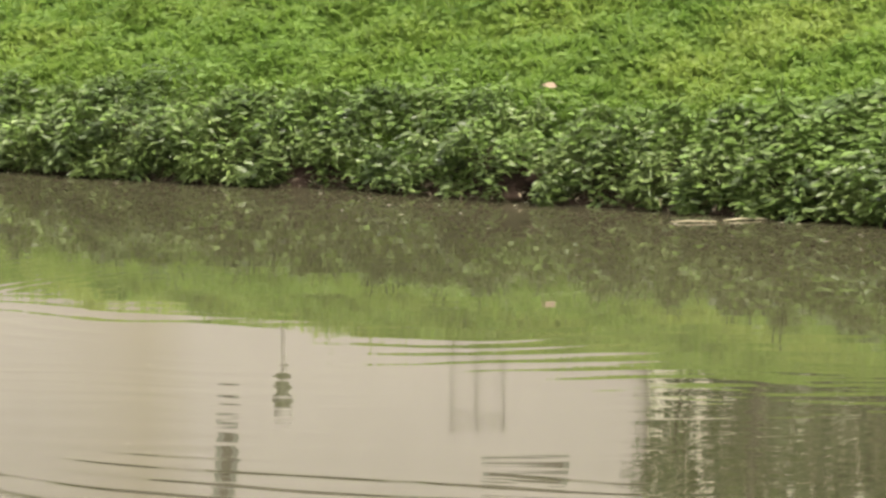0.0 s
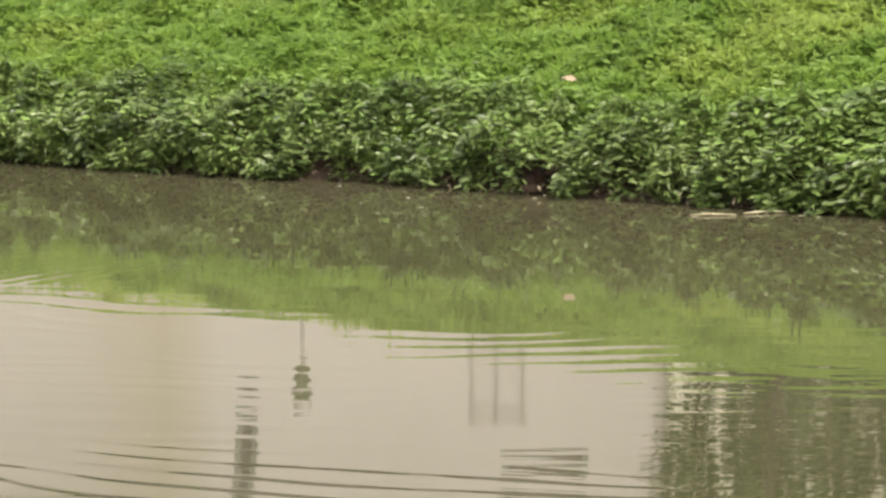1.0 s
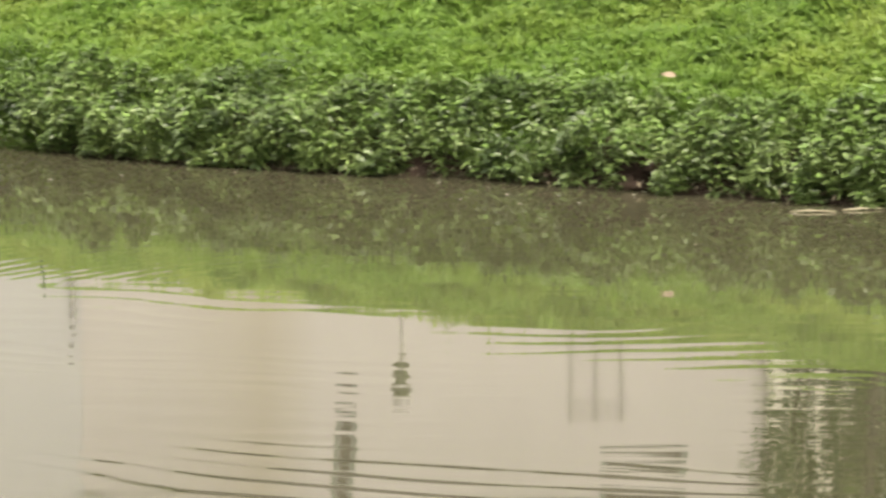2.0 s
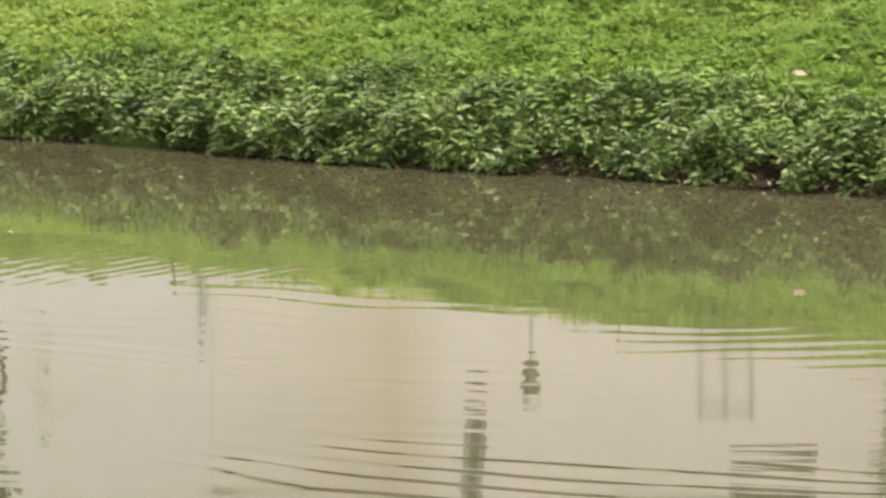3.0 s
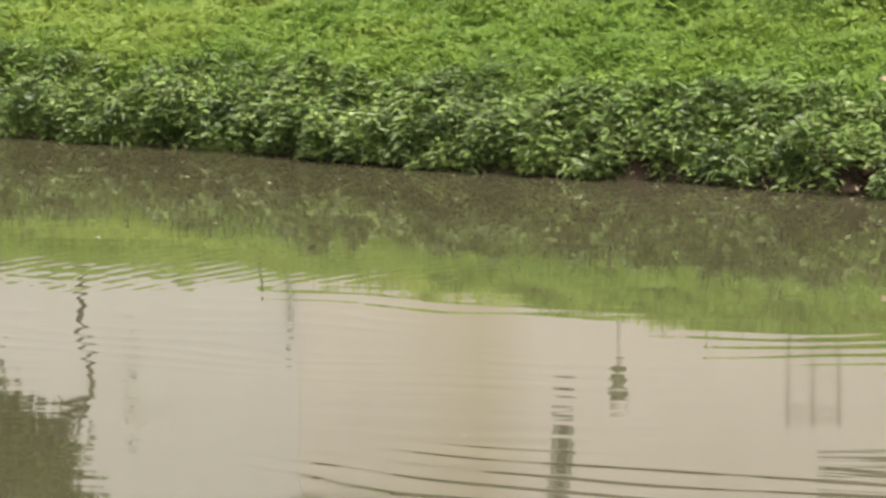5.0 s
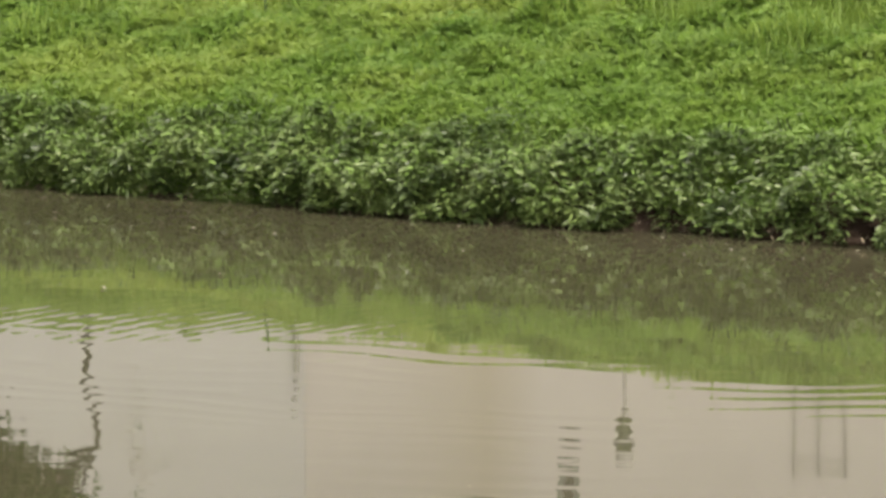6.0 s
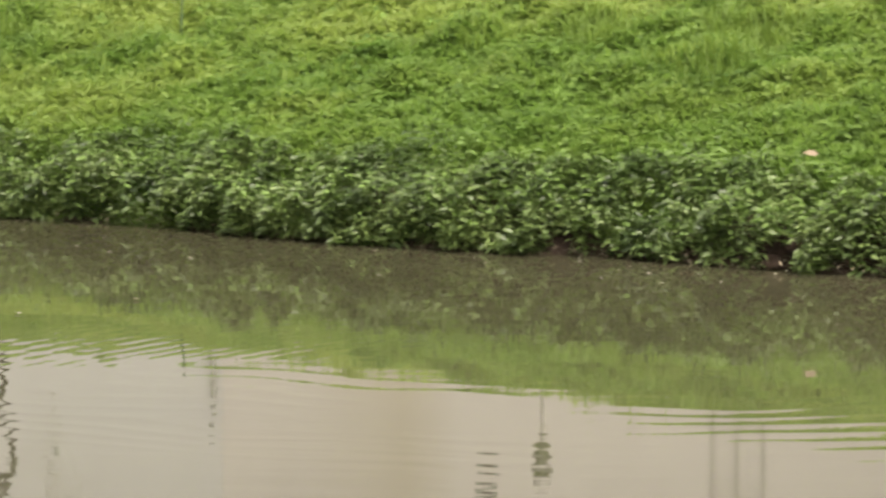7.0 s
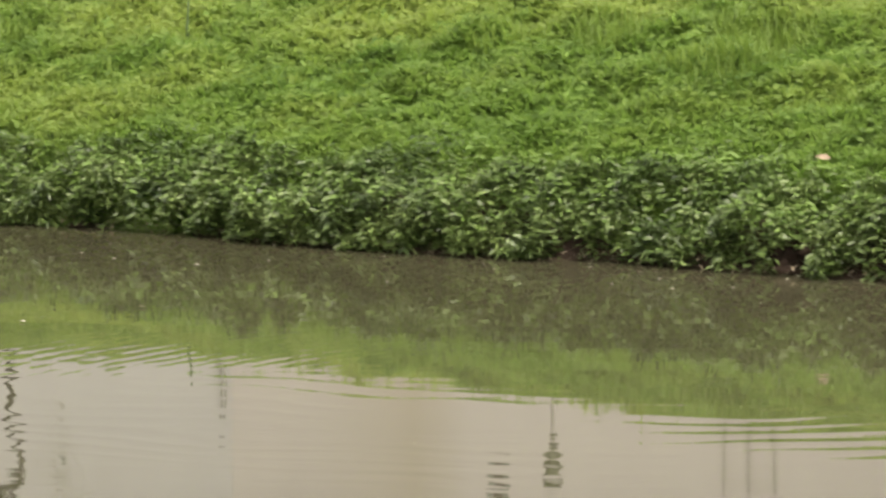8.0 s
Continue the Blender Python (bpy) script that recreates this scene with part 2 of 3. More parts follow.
    total = maths(t, "ADD", total, rings(0.5, 20.0, 0.22, 0.00022, 4.2, 6.0, 0.3, 1.4, 1.5, [(-0.75, 15.3, 0.5, 1.0), (-0.8, 14.3, 0.45, 1.0)]))
    total = maths(t, "ADD", total, rings(-0.3, 20.2, 0.13, 0.00007, 1.3, 2.3, 0.2, 1.5, 1.5, [(-0.1, 18.3, 0.7, 1.0), (-1.2, 18.6, 0.5, 0.7)]))
    flat = t.nodes.new("ShaderNodeMapping")
    flat.inputs["Scale"].default_value = (1.0, 1.7, 1.0)
    t.links.new(pos, flat.inputs["Vector"])
    slow = noise_tex(t, 1.6, 1.0, 0.4, flat.outputs[0])
    long = t.nodes.new("ShaderNodeMapping")
    long.inputs["Scale"].default_value = (0.22, 0.85, 1.0)
    t.links.new(pos, long.inputs["Vector"])
    quick = noise_tex(t, 6.0, 1.5, 0.5, long.outputs[0])
    total = maths(t, "MULTIPLY_ADD", slow, 0.00022, total)
    total = maths(t, "MULTIPLY_ADD", quick, 0.0005, total)
    fine = t.nodes.new("ShaderNodeMapping")
    fine.inputs["Scale"].default_value = (4.0, 14.0, 1.0)
    t.links.new(pos, fine.inputs["Vector"])
    total = maths(t, "MULTIPLY_ADD", noise_tex(t, 1.0, 2.0, 0.5, fine.outputs[0]), 0.00008, total)
    bump(t, b, total, 1.0, 1.0)
    return m


WATER = water_material()

# ---- mesh helpers ----
rng = np.random.default_rng(7)
TURN = radians(29.64)
UX, UY = math.cos(TURN), -math.sin(TURN)
VX, VY = math.sin(TURN), math.cos(TURN)
FOOT = (0.0, 19.98)  # a place on the far waterline; u runs along it, v up the bank


def place(u, v, z):
    u, v, z = np.broadcast_arrays(np.asarray(u, float), np.asarray(v, float), np.asarray(z, float))
    return np.stack([FOOT[0] + u * UX + v * VX, FOOT[1] + u * UY + v * VY, z], -1)


def to_bank(x, y):
    x, y = x - FOOT[0], y - FOOT[1]
    return x * UX + y * UY, x * VX + y * VY


def mesh_of(name, verts, faces, mat, smooth=True):
    """verts (n, 3), faces (k, 3 or 4), as arrays."""
    verts, faces = np.asarray(verts, np.float32), np.asarray(faces, np.int32)
    me = bpy.data.meshes.new(name)
    k, w = faces.shape
    me.vertices.add(len(verts))
    me.vertices.foreach_set("co", verts.ravel())
    me.loops.add(k * w)
    me.loops.foreach_set("vertex_index", faces.ravel())
    me.polygons.add(k)
    me.polygons.foreach_set("loop_start", np.arange(0, k * w, w, dtype=np.int32))
    me.polygons.foreach_set("loop_total", np.full(k, w, np.int32))
    me.polygons.foreach_set("use_smooth", np.full(k, smooth))
    me.materials.append(mat)
    me.update(calc_edges=True)
    me.validate()
    return me


def part(name, bm, mat, parent, label=""):
    me = bpy.data.meshes.new(name)
    bm.to_mesh(me)
    bm.free()
    me.materials.append(mat)
    ob = new(name, me)
    ob.parent = parent
    return tagged(ob, label)


def thing(name, at, label, category, group="", kind=""):
    ob = new(name)
    ob.location = at
    return tagged(ob, label, category, group, kind)


def box(bm, x0, y0, z0, x1, y1, z1, soft=0.0):
    m = Matrix.LocRotScale(((x0 + x1) / 2, (y0 + y1) / 2, (z0 + z1) / 2), None, (x1 - x0, y1 - y0, z1 - z0))
    made = bmesh.ops.create_cube(bm, size=1, matrix=m)
    if soft:
        edges = list({e for v in made["verts"] for e in v.link_edges})
        bmesh.ops.bevel(bm, geom=edges, offset=soft, segments=2, affect="EDGES", profile=0.5)
    return bm


def tube(bm, points, radii, sides=8):
    """A bent, tapered tube through the points."""
    pts = [Vector(p) for p in points]
    loops = []
    for i, p in enumerate(pts):
        d = (pts[min(i + 1, len(pts) - 1)] - pts[max(i - 1, 0)]).normalized()
        a = d.orthogonal().normalized()
        c = d.cross(a)
        loops.append([bm.verts.new(p + radii[i] * (math.cos(2 * math.pi * k / sides) * a + math.sin(2 * math.pi * k / sides) * c)) for k in range(sides)])
    for one, two in zip(loops, loops[1:]):
        for k in range(sides):
            f = bm.faces.new((one[k], one[(k + 1) % sides], two[(k + 1) % sides], two[k]))
            f.smooth = True
    bm.faces.new(loops[0][::-1])
    bm.faces.new(loops[-1])
    return bm


def wobble(u, v, seed, scale):
    """A smooth field of about -1 to 1."""
    u, v = np.asarray(u, float) / scale, np.asarray(v, float) / scale
    r = np.random.default_rng(seed)
    out = 0
    for _ in range(7):
        a, p, q = r.uniform(0, 2 * np.pi), r.uniform(0, 2 * np.pi), r.uniform(0.6, 1.6)
        out = out + np.sin(2 * np.pi * q * (u * np.cos(a) + v * np.sin(a)) + p)
    return out / 3.5


# ---- the ground: near bank, pond bed, far bank, field, one sheet ----
PROFILE_V = [-900, -60, -20, -16.4, -15.6, -15, -14, -1.2, -0.15, -0.02, 0.02, 0.07, 0.14, 0.28, 0.7, 1.2, 1.8, 2.4, 3.0, 3.6, 4.2, 5, 7, 40, 900]
PROFILE_Z = [1.2, 0.9, 0.65, 0.6, 0.3, -0.1, -0.8, -0.8, -0.25, -0.03, 0.05, 0.15, 0.235, 0.315, 0.43, 0.56, 0.70, 0.82, 0.91, 0.975, 1.01, 1.03, 1.05, 1.6, 2.0]


def RISE(u):
    """The crest of the bank is a little uneven."""
    return np.interp(u, [-6.5, -5.3, -3.55, -2.26, -0.69, 0.43, 2], [0.0, 0.01, -0.065, -0.01, 0.063, 0.09, 0.09])


def waterline(u):
    """How far the shore swings in or out of its mean line."""
    near = np.clip((8 - np.abs(u)) / 3, 0, 1)
    swing = np.interp(u, [-3.6, -2.3, -1.8, -1.4, -1.0, -0.6, -0.4, 0.0, 0.3, 0.7, 1.2, 1.8], [0.06, 0.06, -0.04, -0.06, -0.06, -0.01, 0.05, 0.0, -0.03, -0.02, -0.03, -0.03])
    return near * (swing + 0.012 * wobble(u, 0, 3, 0.35))


def ground_z(u, v):
    u, v = np.broadcast_arrays(np.asarray(u, float), np.asarray(v, float))
    on = v - waterline(u) * np.clip(1.5 - np.abs(v), 0, 1)
    z = np.interp(on, PROFILE_V, PROFILE_Z)
    up = np.clip((on - 0.1) / 0.4, 0, 1) * np.clip((8 - on) / 3, 0, 1) * np.clip((9 - np.abs(u)) / 3, 0, 1)
    z = z + up * (0.014 * wobble(u, v, 5, 0.22) + 0.04 * (0.4 + 0.6 * np.clip((on - 0.5) / 1.0, 0, 1)) * wobble(u, v, 6, 0.55) + RISE(u) * np.clip((on - 0.4) / 2.0, 0, 1))
    z = z + 0.05 * np.exp(-((u - 0.24) / 0.07) ** 2) * np.clip(1 - np.abs(on - 0.06) / 0.1, 0, 1)
    hollow = 1.5 * np.exp(-((u - 0.40) / 0.06) ** 2) + 0.7 * np.exp(-((u + 2.42) / 0.16) ** 2)
    return z - 0.16 * hollow * np.clip(1 - np.abs(on - 0.07) / 0.12, 0, 1)


def steps(*runs):
    out = []
    for a, b, n in runs:
        out += list(np.linspace(a, b, n, endpoint=False))
    return np.array(out + [runs[-1][1]])


gu = steps((-900, -60, 8), (-60, -8, 14), (-8, -6.2, 40), (-6.2, 2.8, 290), (2.8, 8, 50), (8, 60, 14), (60, 900, 8))
gv = steps((-900, -60, 8), (-60, -20, 8), (-20, -13, 40), (-13, -1.4, 12), (-1.4, -0.25, 12), (-0.25, 0.5, 45), (0.5, 4.4, 105), (4.4, 8, 20), (8, 60, 14), (60, 900, 8))
UU, VV = np.meshgrid(gu, gv, indexing="ij")
nu, nv = UU.shape
idx = np.arange(nu * nv).reshape(nu, nv)
quads = np.stack([idx[:-1, :-1], idx[1:, :-1], idx[1:, 1:], idx[:-1, 1:]], -1).reshape(-1, 4)
ground = new("ground", mesh_of("ground", place(UU, VV, ground_z(UU, VV)).reshape(-1, 3), quads, THATCH))
tagged(ground, "grassy ground sloping down to the pond on both sides", "ground", kind="structure")

# bare wet soil along the foot of the bank, a skin over the sheet
su_, sv_ = np.meshgrid(np.linspace(-6, 4.5, 420), np.linspace(-0.5, 0.07, 28), indexing="ij")
sz = ground_z(su_, sv_) + 0.008 + 0.007 * wobble(su_, sv_, 11, 0.07) + 0.006 * wobble(su_, sv_, 12, 0.03)
sz = np.where((sv_ > 0.06) | (sv_ < -0.49) | (np.abs(su_ + 0.75) > 5.2), sz - 0.03, sz)
n1, n2 = su_.shape
idx = np.arange(n1 * n2).reshape(n1, n2)
quads = np.stack([idx[:-1, :-1], idx[1:, :-1], idx[1:, 1:], idx[:-1, 1:]], -1).reshape(-1, 4)
soil = new("bank_soil", mesh_of("bank_soil", place(su_, sv_ - 0.008, sz).reshape(-1, 3), quads, SOIL))
tagged(soil, "bare wet brown soil at the foot of the bank", "soil", kind="structure")

bm = bmesh.new()
ring = [bm.verts.new(p) for p in place([-900, 900, 900, -900], [-15.12, -15.12, 0.35, 0.35], 0.0)]
bm.faces.new(ring)
me = bpy.data.meshes.new("water")
bm.to_mesh(me)
bm.free()
me.materials.append(WATER)
tagged(new("water", me), "still silty brown pond water with faint ripples", "pond water", kind="structure")


# ---- blades and leaves ----
def frames_of(axis, up):
    axis = axis / np.linalg.norm(axis, axis=1, keepdims=True)
    side = np.cross(axis, up)
    side /= np.linalg.norm(side, axis=1, keepdims=True) + 1e-9
    return axis, side, np.cross(side, axis)


def blades(base, heading, lean, length, width, bend):
    """Grass blades, three triangles each."""
    n = len(base)
    out = np.stack([np.cos(heading), np.sin(heading), np.zeros(n)], -1)
    side = np.stack([-np.sin(heading), np.cos(heading), np.zeros(n)], -1)
    up = np.array([0, 0, 1.0])
    d1 = out * np.sin(lean)[:, None] + up * np.cos(lean)[:, None]
    d2 = out * np.sin(lean + bend)[:, None] + up * np.cos(lean + bend)[:, None]
    mid = base + d1 * (length * 0.55)[:, None]
    tip = mid + d2 * (length * 0.45)[:, None]
    w = (side * width[:, None]) / 2
    verts = np.stack([base - 0.7 * w, base + 0.7 * w, mid - w, mid + w, tip], 1).reshape(-1, 3)
    k = (np.arange(n) * 5)[:, None, None]
    faces = (k + np.array([[0, 1, 3], [0, 3, 2], [2, 3, 4]])[None]).reshape(-1, 3)
    return verts, faces


LEAF_SHAPE = [(0, 0, 0), (0.33, 0, -0.06), (0.30, 0.5, 0.05), (0.30, -0.5, 0.05), (0.68, 0, -0.05), (0.66, 0.38, 0.0), (0.66, -0.38, 0.0), (1, 0, -0.14)]
LEAF_FACES = [(0, 1, 2), (0, 3, 1), (2, 1, 4), (2, 4, 5), (1, 3, 6), (1, 6, 4), (5, 4, 7), (4, 6, 7)]


def leaves(base, axis, up, length, width):
    axis, side, nrm = frames_of(axis, up)
    s = np.array(LEAF_SHAPE)
    verts = (base[:, None] + axis[:, None] * (s[:, 0] * length[:, None])[..., None]
             + side[:, None] * (s[:, 1] * width[:, None])[..., None] + nrm[:, None] * (s[:, 2] * length[:, None])[..., None])
    faces = (np.arange(len(base)) * 8)[:, None, None] + np.array(LEAF_FACES)[None]
    return verts.reshape(-1, 3), faces.reshape(-1, 3)


def join(pieces):
    verts, faces, at = [], [], 0
    for v, f in pieces:
        verts.append(v)
        faces.append(f + at)
        at += len(v)
    return np.concatenate(verts), np.concatenate(faces)


U0, U1 = -4.2, 2.4


def edge_of_creeper(u):
    """How far up the bank the dark creeper reaches before the grass takes over."""
    reach = np.interp(u, [-4.4, -3.6, -3.2, -2.95, -2.72, -2.58, -2.35, -2.1, -1.85, -1.63, -1.5, -1.1, -0.9, -0.6, -0.37, -0.18, 0.08, 0.35, 0.55, 0.8, 1.05, 1.25, 1.4, 1.55, 2.6],
                      [0.30, 0.31, 0.23, 0.19, 0.13, 0.38, 0.26, 0.20, 0.15, 0.17, 0.31, 0.31, 0.27, 0.27, 0.27, 0.26, 0.30, 0.26, 0.19, 0.20, 0.23, 0.23, 0.36, 0.48, 0.40])
    return reach - 0.17 - 0.03 * np.clip(-2.0 - u, 0, 1) + 0.03 * wobble(u, 0, 22, 0.2)


def lawn():
    # tussocks: each a spray of blades leaning out of one root
    k = 23000
    cv = 0.10 + 3.3 * rng.uniform(0, 1, k) ** 1.2
    cu = rng.uniform(U0, U1, k) - 0.5 * cv
    thick = wobble(cu, cv, 31, 0.16) + 0.7 * wobble(cu, cv, 32, 0.45)
    keep = (rng.uniform(-4.4, -0.6, k) < thick) & ((cv > edge_of_creeper(cu) + rng.uniform(-0.10, 0.12, k)) | ((cv > 0.13) & (rng.uniform(0, 1, k) < 0.4)))
    cu, cv, thick = cu[keep], cv[keep], thick[keep]
    per = 18
    u, v, thick = np.repeat(cu, per), np.repeat(cv, per), np.repeat(thick, per)
    comb = np.repeat(rng.uniform(0, 2 * np.pi, len(cu)), per)
    n = len(u)
    a = rng.uniform(0, 2 * np.pi, n)
    r = 0.03 * np.sqrt(rng.uniform(0, 1, n))
    u, v = u + r * np.cos(a), v + r * np.sin(a)
    base = place(u, v, ground_z(u, v) - 0.004)
    heading = np.where(rng.uniform(0, 1, n) < 0.7, comb + rng.normal(0, 0.45, n), a - TURN)
    length = rng.uniform(0.034, 0.080, n) * (1 + 0.22 * thick)
    grass = blades(base, heading, rng.uniform(0.6, 1.5, n), length, rng.uniform(0.007, 0.015, n), rng.uniform(0.1, 0.7, n))
    m = 30000
    v = 0.12 + 3.0 * rng.uniform(0, 1, m) ** 1.3
    u = rng.uniform(U0, U1, m) - 0.5 * v
    thick = wobble(u, v, 31, 0.16) + 0.7 * wobble(u, v, 32, 0.45)
    keep = (rng.uniform(-1.6, 1.0, m) < thick) & (v > edge_of_creeper(u) + rng.uniform(-0.14, 0.10, m))
    u, v, thick = u[keep], v[keep], thick[keep]
    m = len(u)
    base = place(u, v, ground_z(u, v) + rng.uniform(0.01, 0.055, m) * (1 + 0.4 * thick))
    head = rng.uniform(0, 2 * np.pi, m)
    axis = np.stack([np.cos(head), np.sin(head), rng.uniform(-0.25, 0.35, m)], -1)
    up = np.stack([rng.normal(0, 0.35, m), rng.normal(-0.2, 0.35, m), np.ones(m)], -1)
    herb = leaves(base, axis, up, rng.uniform(0.024, 0.046, m), rng.uniform(0.012, 0.022, m))
    ob = new("lawn_grass", mesh_of("lawn_grass", *join([grass, herb]), GRASS))
    tagged(ob, "bright green uneven grass mixed with low herbs on the bank", "grass", kind="stuff")


lawn()


def creeper_field(n, lo, hi):
    """Where leaves of the creeper hang: u, v, z, on a bulging skin over the foot of the bank."""
    u = rng.uniform(lo, hi, n)
    top = edge_of_creeper(u) + 0.02 + rng.triangular(-0.08, 0.0, 0.18, n)
    s = rng.uniform(0, 1, n)
    face = s < 0.60
    shore = waterline(u)
    hem = np.clip(0.012 * wobble(u, 0, 43, 0.3) + 0.012 * wobble(u, 0, 44, 0.1), 0.0, 0.035)  # the bare strip under the leaves
    brow = np.clip(0.185 + 0.25 * edge_of_creeper(u), 0.15, 0.245)  # where the steep face rounds over
    z = np.where(face, 0.004 + hem + (brow - hem) * s / 0.60, 0)
    ledge = 0.14 * (brow / 0.235) ** 1.5
    v = np.where(face, shore + (ledge + 0.02) * (s / 0.60) ** 1.4 - 0.02, shore + ledge + (s - 0.60) / 0.40 * np.maximum(top - ledge, 0.05))
    z = np.where(face, z, ground_z(u, v))
    lump = 0.8 * wobble(u, z, 41, 0.13) + wobble(u, z, 42, 0.36)
    off = rng.uniform(0.0, 0.06, n) + 0.046 * np.maximum(lump, -0.7)
    bare = 1.5 * np.exp(-((u - 0.35) / 0.085) ** 2) + 0.8 * np.exp(-((u + 2.42) / 0.18) ** 2) + 0.6 * np.exp(-((u + 0.39) / 0.12) ** 2)
    gone = (z < 0.10) & (rng.uniform(0, 1, n) < bare)
    thin = rng.uniform(np.where(face, -1.5, -2.8), 0.9, n) < lump
    keep = ~gone & thin
    u, v, z, off, s = u[keep], v[keep], z[keep], off[keep], s[keep]
    steep = np.clip(1.3 - 1.5 * s, 0.15, 1)
    v = v - 0.06 * np.sin(np.pi * np.clip(s / 0.75, 0, 1)) ** 2
    return u, v - off * steep, np.maximum(z + off * (1.1 - steep) + rng.uniform(-0.015, 0.03, len(u)), 0.012 + 0.8 * hem[keep] * rng.uniform(0.2, 1, len(u))), steep


def creeper_axes(n, steep):
    side = np.where(rng.uniform(0, 1, n) < 0.5, 0, -np.pi)
    head = side + rng.normal(0, 0.75, n)
    axis = np.stack([np.cos(head), np.sin(head), rng.normal(-0.06, 0.24, n)], -1)
    up = np.stack([rng.normal(0, 0.3, n), rng.normal(-0.42, 0.38, n), np.full(n, 1.0)], -1)
    return axis, up


def creeper():
    base = thing("creeping_plant", place(-0.8, 0.1, 0.15).tolist(), "dark green leafy creeper hanging over the steep foot of the bank", "creeper")
    pieces = []
    u, v, z, steep = creeper_field(84000, U0, U1)
    axis, up = creeper_axes(len(u), steep)
    size = rng.uniform(0.018, 0.043, len(u))
    size = size * np.interp(u, [0.7, 1.4], [1.0, 1.4])
    wide = size * rng.uniform(0.28, 0.50, len(u))
    at = place(u, v, z)
    # leaves of a brighter green, mostly towards the top and in drifts
    brighter = rng.uniform(0, 1, len(u)) < np.clip(0.17 + 1.5 * (z - 0.15) / 0.2 * 0.5 + 0.28 * wobble(u, z, 45, 0.3), 0.03, 0.85)
    pieces.append(leaves(at[~brighter], axis[~brighter], up[~brighter], size[~brighter], wide[~brighter]))
    verts, faces = leaves(at[brighter], axis[brighter], up[brighter], size[brighter], wide[brighter])
    ob = new("bright_growth", mesh_of("bright_growth", verts - np.array(base.location), faces, BRIGHT_LEAF))
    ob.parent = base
    tagged(ob, "brighter yellow-green leaves", kind="stuff")
    # runners and hanging stalks between the leaves
    k = 20000
    u, v, z, steep = creeper_field(k, U0, U1)
    k = len(u)
    pieces.append(blades(place(u, v, z), rng.uniform(-np.pi, 0, k), rng.uniform(0.5, 2.2, k), rng.uniform(0.03, 0.08, k), rng.uniform(0.004, 0.008, k), rng.uniform(-0.3, 0.8, k)))
    verts, faces = join(pieces)
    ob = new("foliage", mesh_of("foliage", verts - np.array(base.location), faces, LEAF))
    ob.parent = base
    tagged(ob, kind="stuff")
    # dry stalks and roots trailing into the water
    k = 1100
    u = rng.uniform(U0, U1, k)
    v = waterline(u) - rng.uniform(0.0, 0.05, k)
    hang = blades(place(u, v, rng.uniform(0.008, 0.05, k)), rng.uniform(-np.pi, 0, k), rng.uniform(1.2, 2.3, k), rng.uniform(0.015, 0.042, k), rng.uniform(0.004, 0.009, k), rng.uniform(-0.6, 0.6, k))
    ob = new("dry_growth", mesh_of("dry_growth", hang[0] - np.array(base.location), hang[1], DRY))
    ob.parent = base
    tagged(ob, "pale dry stalks trailing into the water", kind="stuff")
    # single leaves that stand clear of the mass
    shapes = []
    for i in range(6):
        lv, lf = leaves(np.zeros((1, 3)), np.array([[0, -1.0, 0]]), np.array([[0, 0, 1.0]]), np.array([0.030 + 0.004 * i]), np.array([0.013 + 0.0022 * i]))
        shapes.append(mesh_of("leaf", lv, lf, LEAF))
    u, v, z, steep = creeper_field(900, -3.2, 1.6)
    for i in range(min(300, len(u))):
        leaf = new("leaf", shapes[i % 6])
        leaf.parent = base
        p = Vector(place(u[i], v[i] - 0.02 * steep[i], z[i] + 0.008)) - base.location
        leaf.matrix_basis = Matrix.LocRotScale(p, Euler((rng.uniform(-0.3, 0.5), rng.uniform(-0.4, 0.4), rng.uniform(-1.9, 1.9))), None)


creeper()


def tuft(u, v, tall, count):
    """A clump of taller grass standing out of the lawn."""
    r = 0.10 * np.sqrt(rng.uniform(0, 1, count))
    a = rng.uniform(0, 2 * np.pi, count)
    uu, vv = u + 1.5 * r * np.cos(a), v + r * np.sin(a)
    root = place(u, v, ground_z(u, v))
    bl = blades(place(uu, vv, ground_z(uu, vv) - 0.01) - root, rng.uniform(0, 2 * np.pi, count), rng.uniform(0.0, 0.45, count),
                tall * rng.uniform(0.5, 1.0, count), rng.uniform(0.005, 0.009, count), rng.uniform(0.1, 0.9, count))
    ob = new("grass_tuft", mesh_of("grass_tuft", *bl, TUFT))
    ob.location = root.tolist()
    tagged(ob, "taller clump of darker green grass on the bank", "grass tuft", "tufts on the bank")


for tu, tv, tall, count in [(-4.14, 1.40, 0.15, 240), (-4.10, 1.04, 0.12, 200), (-1.32, 1.50, 0.14, 260), (-1.36, 1.62, 0.13, 200), (-0.58, 1.28, 0.13, 240), (-0.57, 1.62, 0.13, 180), (-0.78, 1.62, 0.13, 220),
                            (-1.80, 1.45, 0.11, 200), (-0.80, 1.22, 0.11, 220), (-0.61, 1.08, 0.10, 220), (-3.38, 1.00, 0.09, 200), (-2.16, 1.03, 0.09, 220), (-2.50, 0.92, 0.09, 220)]:
    tuft(tu, tv, tall, count)
# sprigs along the crest
for sx, sy, tip, count in [(-0.42, 24.0, 1.14, 9), (-0.26, 24.0, 1.19, 12), (-0.60, 24.2, 1.12, 7), (-0.05, 24.0, 1.13, 7), (0.15, 23.8, 1.17, 6), (-3.55, 26.0, 1.10, 90), (-3.40, 26.0, 1.07, 70), (-2.45, 26.0, 1.12, 80), (-2.62, 26.0, 1.09, 60)]:
    su1, sv1 = to_bank(sx, sy)
    tuft(su1, sv1, max(0.08, tip - float(ground_z(su1, sv1))), count)

